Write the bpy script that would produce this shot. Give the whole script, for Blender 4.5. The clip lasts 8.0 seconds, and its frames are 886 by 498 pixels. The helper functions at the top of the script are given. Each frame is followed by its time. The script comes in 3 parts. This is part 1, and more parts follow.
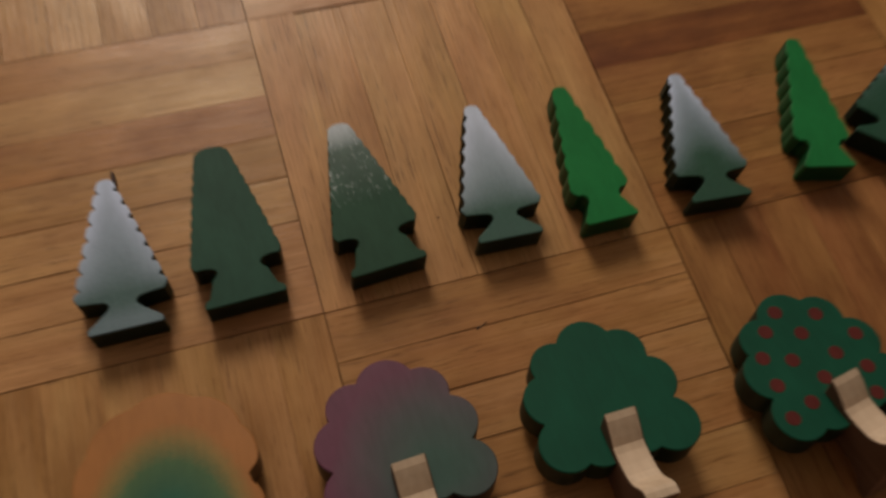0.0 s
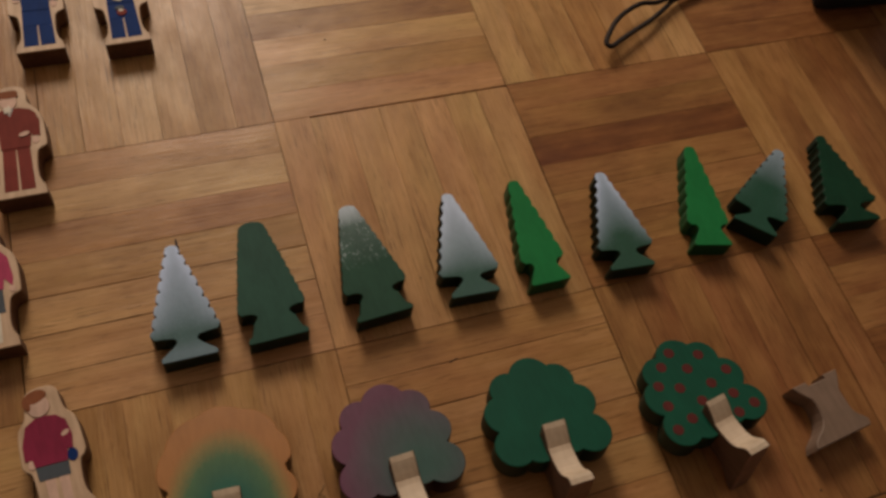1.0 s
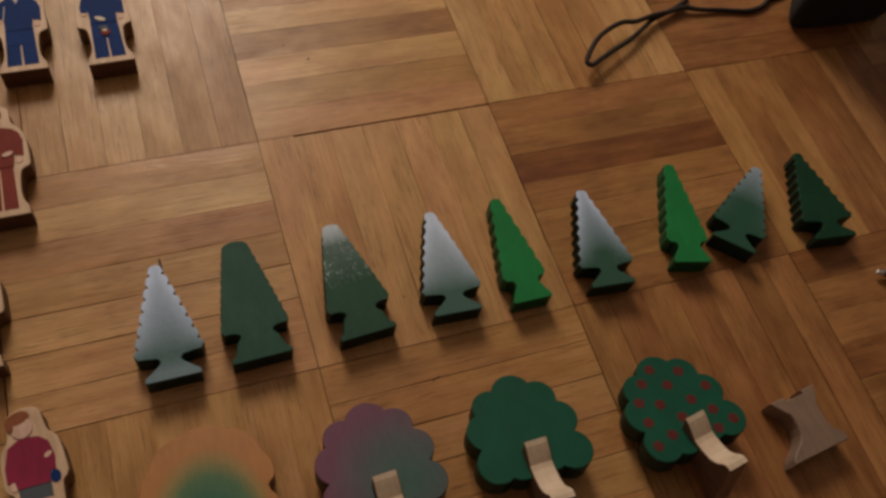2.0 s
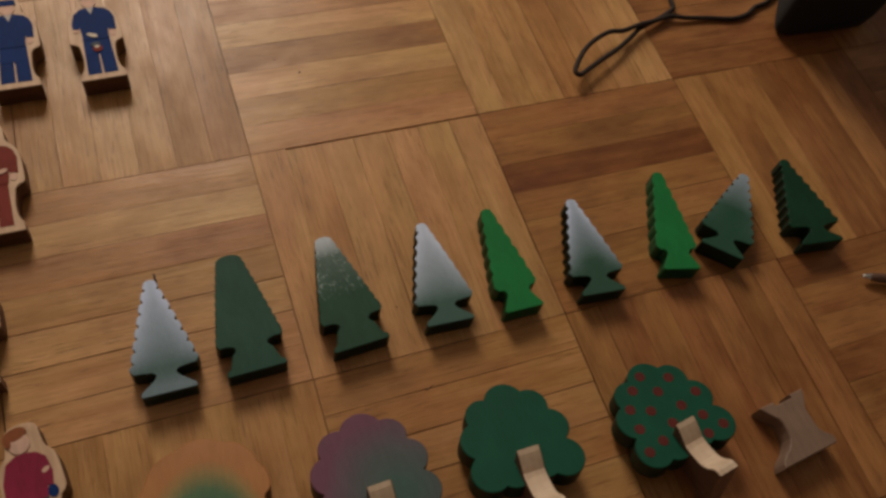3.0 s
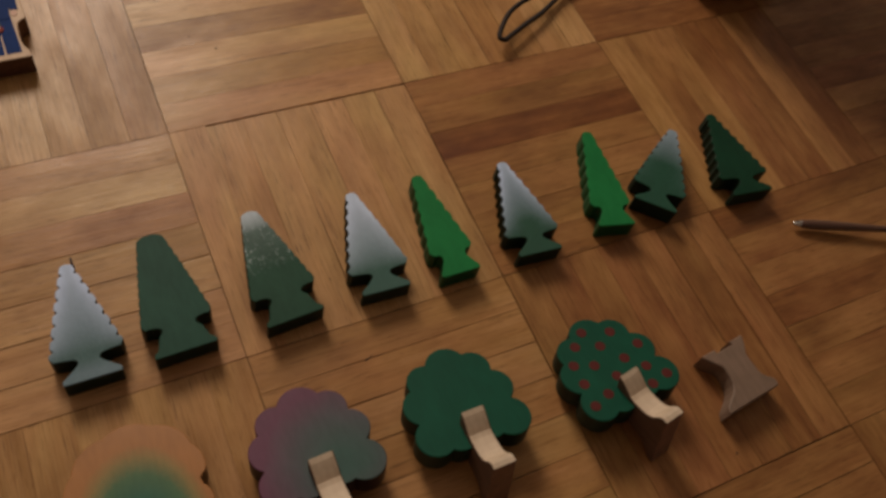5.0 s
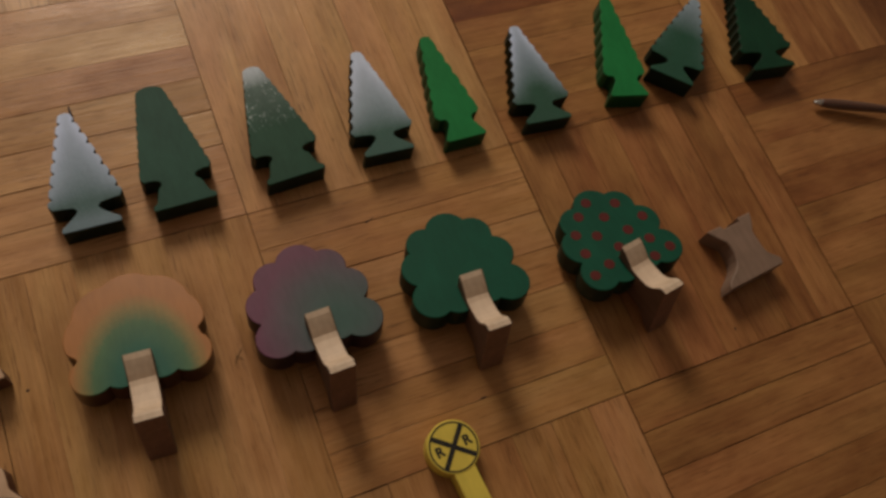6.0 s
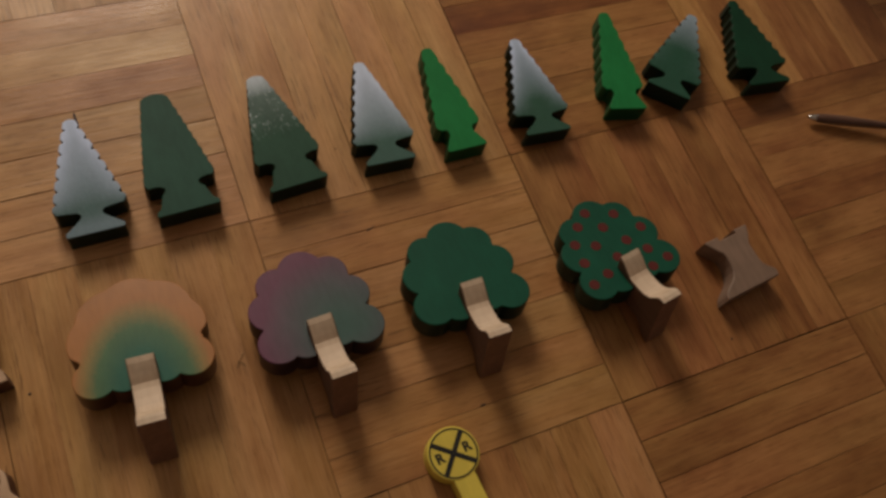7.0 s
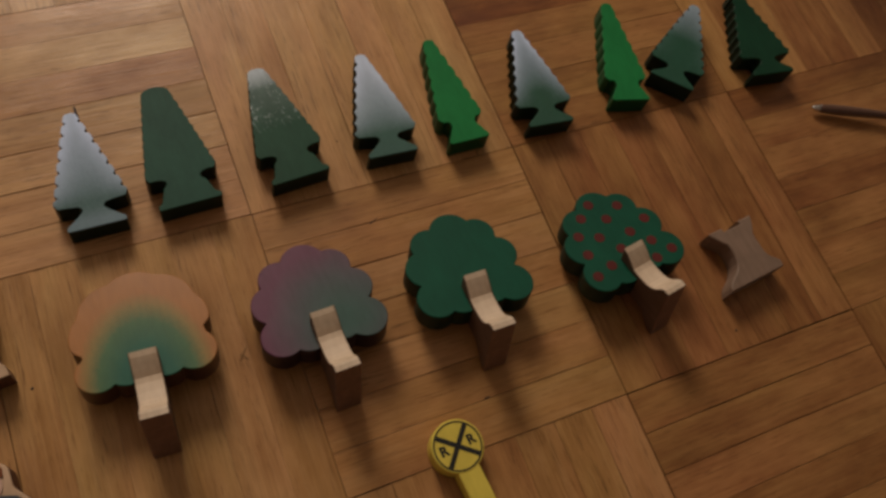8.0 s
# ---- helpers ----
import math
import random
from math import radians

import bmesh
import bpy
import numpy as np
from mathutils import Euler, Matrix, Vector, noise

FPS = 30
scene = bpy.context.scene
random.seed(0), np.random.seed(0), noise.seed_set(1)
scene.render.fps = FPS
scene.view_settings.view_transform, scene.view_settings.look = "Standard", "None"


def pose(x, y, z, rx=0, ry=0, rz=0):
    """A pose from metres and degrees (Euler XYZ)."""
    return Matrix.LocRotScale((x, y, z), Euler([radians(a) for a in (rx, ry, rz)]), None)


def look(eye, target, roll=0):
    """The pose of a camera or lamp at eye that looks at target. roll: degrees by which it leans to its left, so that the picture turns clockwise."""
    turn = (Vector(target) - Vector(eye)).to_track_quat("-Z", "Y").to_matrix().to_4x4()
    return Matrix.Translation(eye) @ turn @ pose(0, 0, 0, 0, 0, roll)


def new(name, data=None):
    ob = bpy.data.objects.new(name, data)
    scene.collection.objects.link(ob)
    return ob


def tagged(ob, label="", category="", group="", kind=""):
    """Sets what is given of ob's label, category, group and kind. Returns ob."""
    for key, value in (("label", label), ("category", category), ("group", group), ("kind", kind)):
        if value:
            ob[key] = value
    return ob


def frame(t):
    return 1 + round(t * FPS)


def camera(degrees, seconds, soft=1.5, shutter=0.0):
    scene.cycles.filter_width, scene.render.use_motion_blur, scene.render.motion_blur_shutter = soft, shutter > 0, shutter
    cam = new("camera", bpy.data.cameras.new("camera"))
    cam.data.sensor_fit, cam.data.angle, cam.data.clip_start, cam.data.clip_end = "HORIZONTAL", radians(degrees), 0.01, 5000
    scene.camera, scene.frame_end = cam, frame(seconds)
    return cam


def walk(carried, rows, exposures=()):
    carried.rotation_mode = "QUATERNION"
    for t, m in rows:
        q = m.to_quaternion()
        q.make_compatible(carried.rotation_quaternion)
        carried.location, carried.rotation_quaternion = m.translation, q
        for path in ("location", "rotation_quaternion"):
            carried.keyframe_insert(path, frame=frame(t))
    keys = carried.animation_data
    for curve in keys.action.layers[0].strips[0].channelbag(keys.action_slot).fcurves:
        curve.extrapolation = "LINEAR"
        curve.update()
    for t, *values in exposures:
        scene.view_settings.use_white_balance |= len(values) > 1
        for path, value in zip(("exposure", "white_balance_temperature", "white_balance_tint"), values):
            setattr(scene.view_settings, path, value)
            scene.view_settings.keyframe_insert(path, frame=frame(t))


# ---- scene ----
cam = camera(55.3, 8.0, soft=3.0, shutter=0.25)
PATH = [
    (0, (-0.01626, -0.27514, 0.31753), (0.3832, 0.5069, -1.4794), 11.08),
    (0.1, (-0.03239, -0.28899, 0.35040), (0.4151, 0.5238, -1.4214), 12.72),
    (0.2, (-0.04417, -0.29277, 0.37376), (0.4314, 0.5131, -1.3938), 14.34),
    (0.3, (-0.05550, -0.30483, 0.40022), (0.4454, 0.5273, -1.3481), 15.10),
    (0.4, (-0.05519, -0.30920, 0.40912), (0.4436, 0.5449, -1.3340), 14.76),
    (0.5, (-0.05368, -0.30397, 0.41342), (0.4414, 0.5403, -1.3307), 14.75),
    (0.6, (-0.05355, -0.30318, 0.41210), (0.4451, 0.5500, -1.3220), 14.95),
    (0.7, (-0.05302, -0.30419, 0.41228), (0.4445, 0.5523, -1.3187), 14.93),
    (0.8, (-0.05279, -0.30560, 0.41336), (0.4535, 0.5447, -1.3169), 15.59),
    (1, (-0.05334, -0.31312, 0.42231), (0.4719, 0.5326, -1.3123), 16.37),
    (1.2, (-0.04925, -0.31412, 0.42812), (0.5073, 0.5181, -1.3058), 17.70),
    (1.5, (-0.05221, -0.31371, 0.42768), (0.5244, 0.5193, -1.2967), 18.01),
    (1.7, (-0.05199, -0.31200, 0.42798), (0.5115, 0.5324, -1.2938), 17.67),
    (2.8, (-0.05025, -0.31030, 0.43430), (0.5075, 0.5503, -1.2820), 17.20),
    (3, (-0.05003, -0.31029, 0.43600), (0.5211, 0.5464, -1.2786), 17.03),
    (3.2, (-0.05084, -0.30947, 0.43588), (0.5491, 0.5531, -1.2653), 17.73),
    (3.5, (-0.05361, -0.30799, 0.43515), (0.5658, 0.5420, -1.2660), 18.30),
    (3.7, (-0.04740, -0.30773, 0.43538), (0.5651, 0.5463, -1.2633), 18.18),
    (3.8, (-0.04494, -0.30740, 0.43659), (0.5820, 0.5498, -1.2549), 17.81),
    (4, (-0.03852, -0.31135, 0.44072), (0.6303, 0.5395, -1.2412), 18.48),
    (4.2, (-0.03648, -0.31501, 0.43815), (0.6729, 0.5318, -1.2291), 19.31),
    (5.3, (-0.04974, -0.34257, 0.39776), (0.6302, 0.4403, -1.3124), 19.88),
    (5.4, (-0.03711, -0.34858, 0.39267), (0.5710, 0.3659, -1.3736), 19.81),
    (5.5, (-0.03841, -0.34380, 0.39394), (0.5675, 0.3061, -1.3979), 22.87),
    (5.7, (-0.04162, -0.34258, 0.40021), (0.5478, 0.2936, -1.4048), 23.04),
    (5.8, (-0.04213, -0.34142, 0.40130), (0.5422, 0.2865, -1.4072), 23.42),
    (6, (-0.04204, -0.33939, 0.40447), (0.5526, 0.2795, -1.4020), 24.31),
    (6.2, (-0.04363, -0.34108, 0.40596), (0.5601, 0.2847, -1.3975), 24.55),
    (6.5, (-0.04443, -0.34156, 0.40305), (0.5770, 0.2884, -1.3906), 25.42),
    (7, (-0.04863, -0.34261, 0.40578), (0.5739, 0.3030, -1.3818), 24.87),
    (7.2, (-0.05062, -0.34197, 0.40565), (0.5654, 0.2924, -1.3898), 24.59),
    (7.5, (-0.04966, -0.34165, 0.40317), (0.5675, 0.2917, -1.3907), 25.31),
    (8, (-0.04940, -0.34280, 0.40321), (0.5685, 0.2935, -1.3894), 24.77),
]
walk(cam, [(t, look(eye, target, roll)) for t, eye, target, roll in PATH])

# ---- the room's one lamp (off to the far side, about head height of someone sitting) ----
world = bpy.data.worlds.new("room_dark")
world.use_nodes = True
world.node_tree.nodes["Background"].inputs["Color"].default_value = (0.9, 0.75, 0.6, 1)
world.node_tree.nodes["Background"].inputs["Strength"].default_value = 0.0
scene.world = world
LAMP_AT = (0.01, 1.32, 1.10)
bulb = bpy.data.lights.new("room_lamp", "POINT")
bulb.energy = 67.0
bulb.color = (1.0, 0.877, 0.732)
bulb.shadow_soft_size = 0.31
lamp = new("room_lamp", bulb)
lamp.location = LAMP_AT
scene.view_settings.exposure = 0.0

MM = 0.001
BLOCK = 0.152
SLATS = 7
PITCH = BLOCK / SLATS
rng = random.Random(7)


# ---- materials ----
def material(name, rough=0.5, metal=0.0, coat=0.0):
    m = bpy.data.materials.new(name)
    m.use_nodes = True
    nt = m.node_tree
    b = nt.nodes["Principled BSDF"]
    b.inputs["Roughness"].default_value = rough
    b.inputs["Metallic"].default_value = metal
    b.inputs["Coat Weight"].default_value = coat
    b.inputs["Coat Roughness"].default_value = 0.25
    return m, nt, b


def node(nt, kind, **sets):
    n = nt.nodes.new(kind)
    for key, value in sets.items():
        n.inputs[key].default_value = value
    return n


def ramp(nt, fac, stops, smooth=False):
    r = nt.nodes.new("ShaderNodeValToRGB")
    if smooth:
        r.color_ramp.interpolation = "EASE"
    els = r.color_ramp.elements
    while len(els) < len(stops):
        els.new(0.5)
    for e, (p, c) in zip(els, stops):
        e.position, e.color = p, (*c, 1)
    nt.links.new(fac, r.inputs["Fac"])
    return r.outputs["Color"]


def mix(nt, fac, a, b, how="MIX"):
    n = nt.nodes.new("ShaderNodeMix")
    n.data_type, n.blend_type = "RGBA", how
    for slot, v in ((0, fac), (6, a), (7, b)):
        if hasattr(v, "is_output"):
            nt.links.new(v, n.inputs[slot])
        elif slot == 0:
            n.inputs[0].default_value = v
        else:
            n.inputs[slot].default_value = (*v, 1)
    return n.outputs[2]


def calc(nt, op, a, b=0.0, clamp=False):
    n = nt.nodes.new("ShaderNodeMath")
    n.operation, n.use_clamp = op, clamp
    for i, v in enumerate((a, b)):
        if hasattr(v, "is_output"):
            nt.links.new(v, n.inputs[i])
        else:
            n.inputs[i].default_value = v
    return n.outputs[0]


def noise_at(nt, coord, scale, detail=3.0, stretch=(1, 1, 1), rough=0.55):
    mp = node(nt, "ShaderNodeMapping")
    mp.inputs["Scale"].default_value = stretch
    nt.links.new(coord, mp.inputs["Vector"])
    n = node(nt, "ShaderNodeTexNoise", Scale=scale, Detail=detail, Roughness=rough)
    nt.links.new(mp.outputs[0], n.inputs["Vector"])
    return n.outputs["Fac"]


def bump(nt, b, height, strength, distance):
    n = node(nt, "ShaderNodeBump", Strength=strength, Distance=distance)
    nt.links.new(height, n.inputs["Height"])
    nt.links.new(n.outputs[0], b.inputs["Normal"])


def oak_material(name, per_object):
    """Varnished oak strip: grain along local x; tone from the object's colour, offset by its random number."""
    m, nt, b = material(name, 0.36)
    tc = node(nt, "ShaderNodeTexCoord")
    if per_object:
        info = node(nt, "ShaderNodeObjectInfo")
        rnd = info.outputs["Random"]
        sep = node(nt, "ShaderNodeSeparateColor")
        nt.links.new(info.outputs["Color"], sep.inputs[0])
        tone, warm = sep.outputs[0], sep.outputs[1]
    else:
        geo = node(nt, "ShaderNodeNewGeometry")
        rnd = geo.outputs["Random Per Island"]
        tone, warm = calc(nt, "ADD", calc(nt, "MULTIPLY", rnd, 0.5), 0.25), rnd
    off = node(nt, "ShaderNodeCombineXYZ")
    nt.links.new(calc(nt, "MULTIPLY", rnd, 9.0), off.inputs[0])
    nt.links.new(calc(nt, "MULTIPLY", rnd, 5.3), off.inputs[1])
    nt.links.new(calc(nt, "MULTIPLY", rnd, 3.1), off.inputs[2])
    add = node(nt, "ShaderNodeVectorMath")
    add.operation = "ADD"
    nt.links.new(tc.outputs["Object"], add.inputs[0])
    nt.links.new(off.outputs[0], add.inputs[1])
    v = add.outputs[0]
    # broad growth bands, long fine streaks, dark open-grain streaks, and blotches of worn varnish
    fine = noise_at(nt, v, 55, 4, (0.55, 17, 6), 0.6)
    wide = noise_at(nt, v, 22, 4, (0.8, 6, 2), 0.65)
    streak = noise_at(nt, v, 26, 4, (0.75, 13, 3), 0.7)
    pores = noise_at(nt, v, 150, 3, (0.55, 7, 3), 0.6)
    blotch = noise_at(nt, v, 24, 4, (0.8, 1.6, 1), 0.6)
    t = calc(nt, "ADD", tone, calc(nt, "MULTIPLY", calc(nt, "SUBTRACT", wide, 0.5), 0.44))
    t = calc(nt, "ADD", t, calc(nt, "MULTIPLY", calc(nt, "SUBTRACT", fine, 0.5), 0.28))
    t = calc(nt, "ADD", t, calc(nt, "MULTIPLY", calc(nt, "SUBTRACT", blotch, 0.5), 0.5), True)
    col = ramp(nt, t, [(0.0, (0.125, 0.043, 0.014)), (0.28, (0.245, 0.105, 0.037)), (0.6, (0.405, 0.206, 0.079)), (1.0, (0.575, 0.334, 0.166))])
    dark = ramp(nt, streak, [(0.27, (0.45, 0.36, 0.30)), (0.40, (1, 1, 1))])
    col = mix(nt, 0.5, col, dark, "MULTIPLY")
    dark = ramp(nt, pores, [(0.31, (0.40, 0.32, 0.26)), (0.40, (1, 1, 1))])
    col = mix(nt, 0.5, col, dark, "MULTIPLY")
    # crisp fibres: long pale and dark threads, and short open vessels in loose rows
    fibre = noise_at(nt, v, 90, 3, (0.16, 11, 3), 0.6)
    thread = ramp(nt, fibre, [(0.34, (0.80, 0.75, 0.70)), (0.50, (1, 1, 1)), (0.68, (1.10, 1.09, 1.06))])
    col = mix(nt, 0.62, col, thread, "MULTIPLY")
    vessel = noise_at(nt, v, 210, 2, (0.30, 6, 3), 0.5)
    rows = noise_at(nt, v, 30, 2, (0.5, 5, 1), 0.5)
    cut = calc(nt, "MULTIPLY", ramp(nt, vessel, [(0.60, (0, 0, 0)), (0.66, (1, 1, 1))]), ramp(nt, rows, [(0.50, (0, 0, 0)), (0.62, (1, 1, 1))]), True)
    col = mix(nt, calc(nt, "MULTIPLY", cut, 0.55), col, (0.085, 0.036, 0.014))
    worn = ramp(nt, blotch, [(0.3, (0.86, 0.81, 0.78)), (0.62, (1.05, 1.03, 1.0))])
    col = mix(nt, 1.0, col, worn, "MULTIPLY")
    drift = noise_at(nt, v, 9, 3, (0.8, 2.2, 1), 0.6)
    hue = ramp(nt, drift, [(0.34, (1.035, 0.972, 0.995)), (0.66, (0.98, 1.035, 0.96))])
    col = mix(nt, 1.0, col, hue, "MULTIPLY")
    strip = ramp(nt, warm, [(0.0, (0.99, 1.02, 0.95)), (0.5, (1, 1, 1)), (1.0, (1.01, 0.945, 0.985))])
    col = mix(nt, 1.0, col, strip, "MULTIPLY")
    if per_object:
        # grime rubbed into the joints here and there
        xyz = node(nt, "ShaderNodeSeparateXYZ")
        nt.links.new(tc.outputs["Object"], xyz.inputs[0])
        near_y = calc(nt, "DIVIDE", calc(nt, "SUBTRACT", calc(nt, "ABSOLUTE", xyz.outputs[1]), PITCH / 2 - 0.0006), 0.0006, True)
        near_x = calc(nt, "DIVIDE", calc(nt, "SUBTRACT", calc(nt, "ABSOLUTE", xyz.outputs[0]), BLOCK / 2 - 0.0012), 0.0012, True)
        patch = ramp(nt, noise_at(nt, v, 48, 3, (1, 2, 1), 0.6), [(0.52, (0, 0, 0)), (0.66, (1, 1, 1))])
        grime = calc(nt, "MULTIPLY", calc(nt, "MAXIMUM", near_y, near_x), patch, True)
        col = mix(nt, calc(nt, "MULTIPLY", grime, 0.65), col, (0.060, 0.026, 0.011))
    nt.links.new(col, b.inputs["Base Color"])
    rr = ramp(nt, blotch, [(0.3, (0.46, 0.46, 0.46)), (0.7, (0.29, 0.29, 0.29))])
    nt.links.new(rr, b.inputs["Roughness"])
    b.inputs["Specular IOR Level"].default_value = 0.28
    bump(nt, b, calc(nt, "ADD", fine, calc(nt, "MULTIPLY", blotch, 2.0)), 0.3, 0.0006)
    return m


def paint(name, base, rough=0.55, spread=0.12, build=None):
    """Thin brushed or sprayed toy paint over wood; build(nt, x, y) may return a colour of its own from local metres."""
    m, nt, b = material(name, rough)
    tc = node(nt, "ShaderNodeTexCoord")
    obj = tc.outputs["Object"]
    sep = node(nt, "ShaderNodeSeparateXYZ")
    nt.links.new(obj, sep.inputs[0])
    col = build(nt, sep.outputs[0], sep.outputs[1], obj) if build else base
    grain = noise_at(nt, obj, 420, 4, (1, 0.25, 1), 0.6)
    mott = noise_at(nt, obj, 60, 3)
    shade = ramp(nt, mott, [(0.3, (1 - spread,) * 3), (0.7, (1 + spread,) * 3)])
    col = mix(nt, 1.0, col, shade, "MULTIPLY")
    g2 = ramp(nt, grain, [(0.35, (1 - spread,) * 3), (0.6, (1.02,) * 3)])
    col = mix(nt, 1.0, col, g2, "MULTIPLY")
    nt.links.new(col, b.inputs["Base Color"])
    b.inputs["Specular IOR Level"].default_value = 0.18
    bump(nt, b, grain, 0.2, 0.0003)
    return m


def ramp_y(lo, hi):
    """0 at local y = lo, 1 at hi."""
    def f(nt, y):
        return calc(nt, "DIVIDE", calc(nt, "SUBTRACT", y, lo), hi - lo, True)
    return f


def sprayed(low, high, y0, y1, edge=0.0, half=0.018, tall=0.068, foot=0.0):
    """White paint sprayed over green from the tip down and along both edges, speckled where it thins out."""
    def build(nt, x, y, obj):
        up = ramp_y(y0, y1)(nt, y)
        side = calc(nt, "DIVIDE", calc(nt, "ABSOLUTE", x), calc(nt, "MAXIMUM", calc(nt, "MULTIPLY", calc(nt, "SUBTRACT", tall, y), half / (tall - 0.014)), 0.004), True)
        f = calc(nt, "ADD", up, calc(nt, "MULTIPLY", calc(nt, "MULTIPLY", calc(nt, "POWER", side, 2.0), edge), ramp_y(0.012, 0.022)(nt, y)), True)
        f = calc(nt, "ADD", f, calc(nt, "MULTIPLY", calc(nt, "SUBTRACT", 1.0, ramp_y(0.004, 0.014)(nt, y)), foot), True)
        speck = noise_at(nt, obj, 1500, 2)
        f = calc(nt, "ADD", f, calc(nt, "MULTIPLY", calc(nt, "SUBTRACT", speck, 0.5), 0.22), True)
        return mix(nt, f, low, high)
    return build


def frosted(nt, x, y, obj):
    """Dark green with a white tip and scattered flecks of snow paint."""
    tip = ramp_y(0.057, 0.068)(nt, y)
    fleck = noise_at(nt, obj, 820, 3, (1, 0.6, 1), 0.6)
    fl = ramp(nt, fleck, [(0.605, (0, 0, 0)), (0.66, (1, 1, 1))])
    zone = calc(nt, "MULTIPLY", calc(nt, "MULTIPLY", ramp_y(0.030, 0.048)(nt, y), 0.9), ramp(nt, noise_at(nt, obj, 55, 2), [(0.32, (0.15, 0.15, 0.15)), (0.52, (1, 1, 1))]))
    haze = calc(nt, "MULTIPLY", ramp_y(0.032, 0.062)(nt, y), 0.22)
    base = mix(nt, haze, (0.022, 0.070, 0.043), (0.50, 0.58, 0.60))
    base = mix(nt, calc(nt, "MULTIPLY", fl, zone), base, (0.66, 0.74, 0.78))
    return mix(nt, tip, base, (0.56, 0.63, 0.71))


def autumn(nt, x, y, obj):
    """Green at the trunk fading through yellow into orange at the rim."""
    dx = calc(nt, "DIVIDE", x, 0.030)
    dy = calc(nt, "DIVIDE", calc(nt, "SUBTRACT", y, 0.022), 0.046)
    d = calc(nt, "SQRT", calc(nt, "ADD", calc(nt, "MULTIPLY", dx, dx), calc(nt, "MULTIPLY", dy, dy)))
    d = calc(nt, "ADD", d, calc(nt, "MULTIPLY", calc(nt, "SUBTRACT", noise_at(nt, obj, 700, 2), 0.5), 0.10))
    return ramp(nt, d, [(0.38, (0.026, 0.115, 0.080)), (0.68, (0.075, 0.145, 0.072)), (0.86, (0.255, 0.178, 0.064)), (1.0, (0.375, 0.163, 0.055))])


def plum(nt, x, y, obj):
    """Grey green round the trunk, sprayed over with dull purple towards the rim."""
    dx = calc(nt, "SUBTRACT", x, 0.007)
    dy = calc(nt, "SUBTRACT", y, 0.030)
    d = calc(nt, "SQRT", calc(nt, "ADD", calc(nt, "MULTIPLY", dx, dx), calc(nt, "MULTIPLY", dy, dy)))
    u = calc(nt, "ADD", calc(nt, "MULTIPLY", d, 22.0), calc(nt, "MULTIPLY", x, -5.0))
    u = calc(nt, "SUBTRACT", u, 0.62)
    u = calc(nt, "ADD", u, calc(nt, "MULTIPLY", calc(nt, "SUBTRACT", noise_at(nt, obj, 40, 2), 0.5), 0.35))
    u = calc(nt, "ADD", u, 0.48, True)
    return ramp(nt, u, [(0.0, (0.048, 0.098, 0.085)), (0.33, (0.080, 0.082, 0.090)), (0.75, (0.135, 0.048, 0.085))])


def soft_green(nt, x, y, obj):
    return mix(nt, noise_at(nt, obj, 30, 2), (0.003, 0.057, 0.033), (0.006, 0.083, 0.048))


def bare_wood(name, light, dark):
    m, nt, b = material(name, 0.6)
    tc = node(nt, "ShaderNodeTexCoord")
    g = noise_at(nt, tc.outputs["Object"], 300, 4, (1, 0.12, 1), 0.6)
    w = noise_at(nt, tc.outputs["Object"], 70, 2)
    col = mix(nt, ramp(nt, g, [(0.35, (0, 0, 0)), (0.65, (1, 1, 1))]), dark, light)
    col = mix(nt, 1.0, col, ramp(nt, w, [(0.3, (0.85, 0.84, 0.82)), (0.7, (1.06, 1.05, 1.04))]), "MULTIPLY")
    nt.links.new(col, b.inputs["Base Color"])
    bump(nt, b, g, 0.2, 0.0003)
    return m


def plain(name, col, rough=0.5, metal=0.0, spread=0.1, scale=60):
    m, nt, b = material(name, rough, metal)
    tc = node(nt, "ShaderNodeTexCoord")
    n = noise_at(nt, tc.outputs["Object"], scale, 4)
    c = ramp(nt, n, [(0.3, tuple(v * (1 - spread) for v in col)), (0.7, tuple(v * (1 + spread) for v in col))])
    nt.links.new(c, b.inputs["Base Color"])
    bump(nt, b, n, 0.15, 0.0004)
    return m


OAK = oak_material("oak_slat", True)
OAK_FAR = oak_material("oak_slats_far", False)
SUBFLOOR = plain("joint_dirt", (0.030, 0.016, 0.009), 0.9)
# Brightness set by how much light the unseen walls should bounce.
PLASTER = plain("plaster", (0.40, 0.38, 0.36), 0.85, scale=8)
DARK_EDGE = paint("dark_green_edge", (0.009, 0.024, 0.015), 0.5)
GREY_LOW, WHITE = (0.045, 0.105, 0.090), (0.58, 0.68, 0.92)
SNOWY = paint("snow_sprayed_green", None, spread=0.05, build=sprayed(GREY_LOW, WHITE, 0.010, 0.072, 0.30, foot=0.22))
SNOWY_BRIGHT = paint("snow_sprayed_white", None, spread=0.05, build=sprayed((0.055, 0.12, 0.10), (0.58, 0.67, 0.86), 0.013, 0.061, 0.24))
SNOWY_RIM = paint("snow_sprayed_rim", None, spread=0.05, build=sprayed((0.028, 0.085, 0.055), WHITE, 0.022, 0.078, 0.32))
SNOWY_DARK = paint("snow_sprayed_thin", None, spread=0.05, build=sprayed((0.020, 0.078, 0.048), (0.42, 0.50, 0.64), 0.034, 0.082, 0.06))
FROSTED = paint("frosted_green", None, build=frosted)
PINE = paint("pine_green", (0.023, 0.076, 0.053), 0.55)
DEEP = paint("deep_green", (0.006, 0.042, 0.021), 0.5)
BRIGHT = paint("bright_green", (0.015, 0.185, 0.052), 0.4, 0.08)
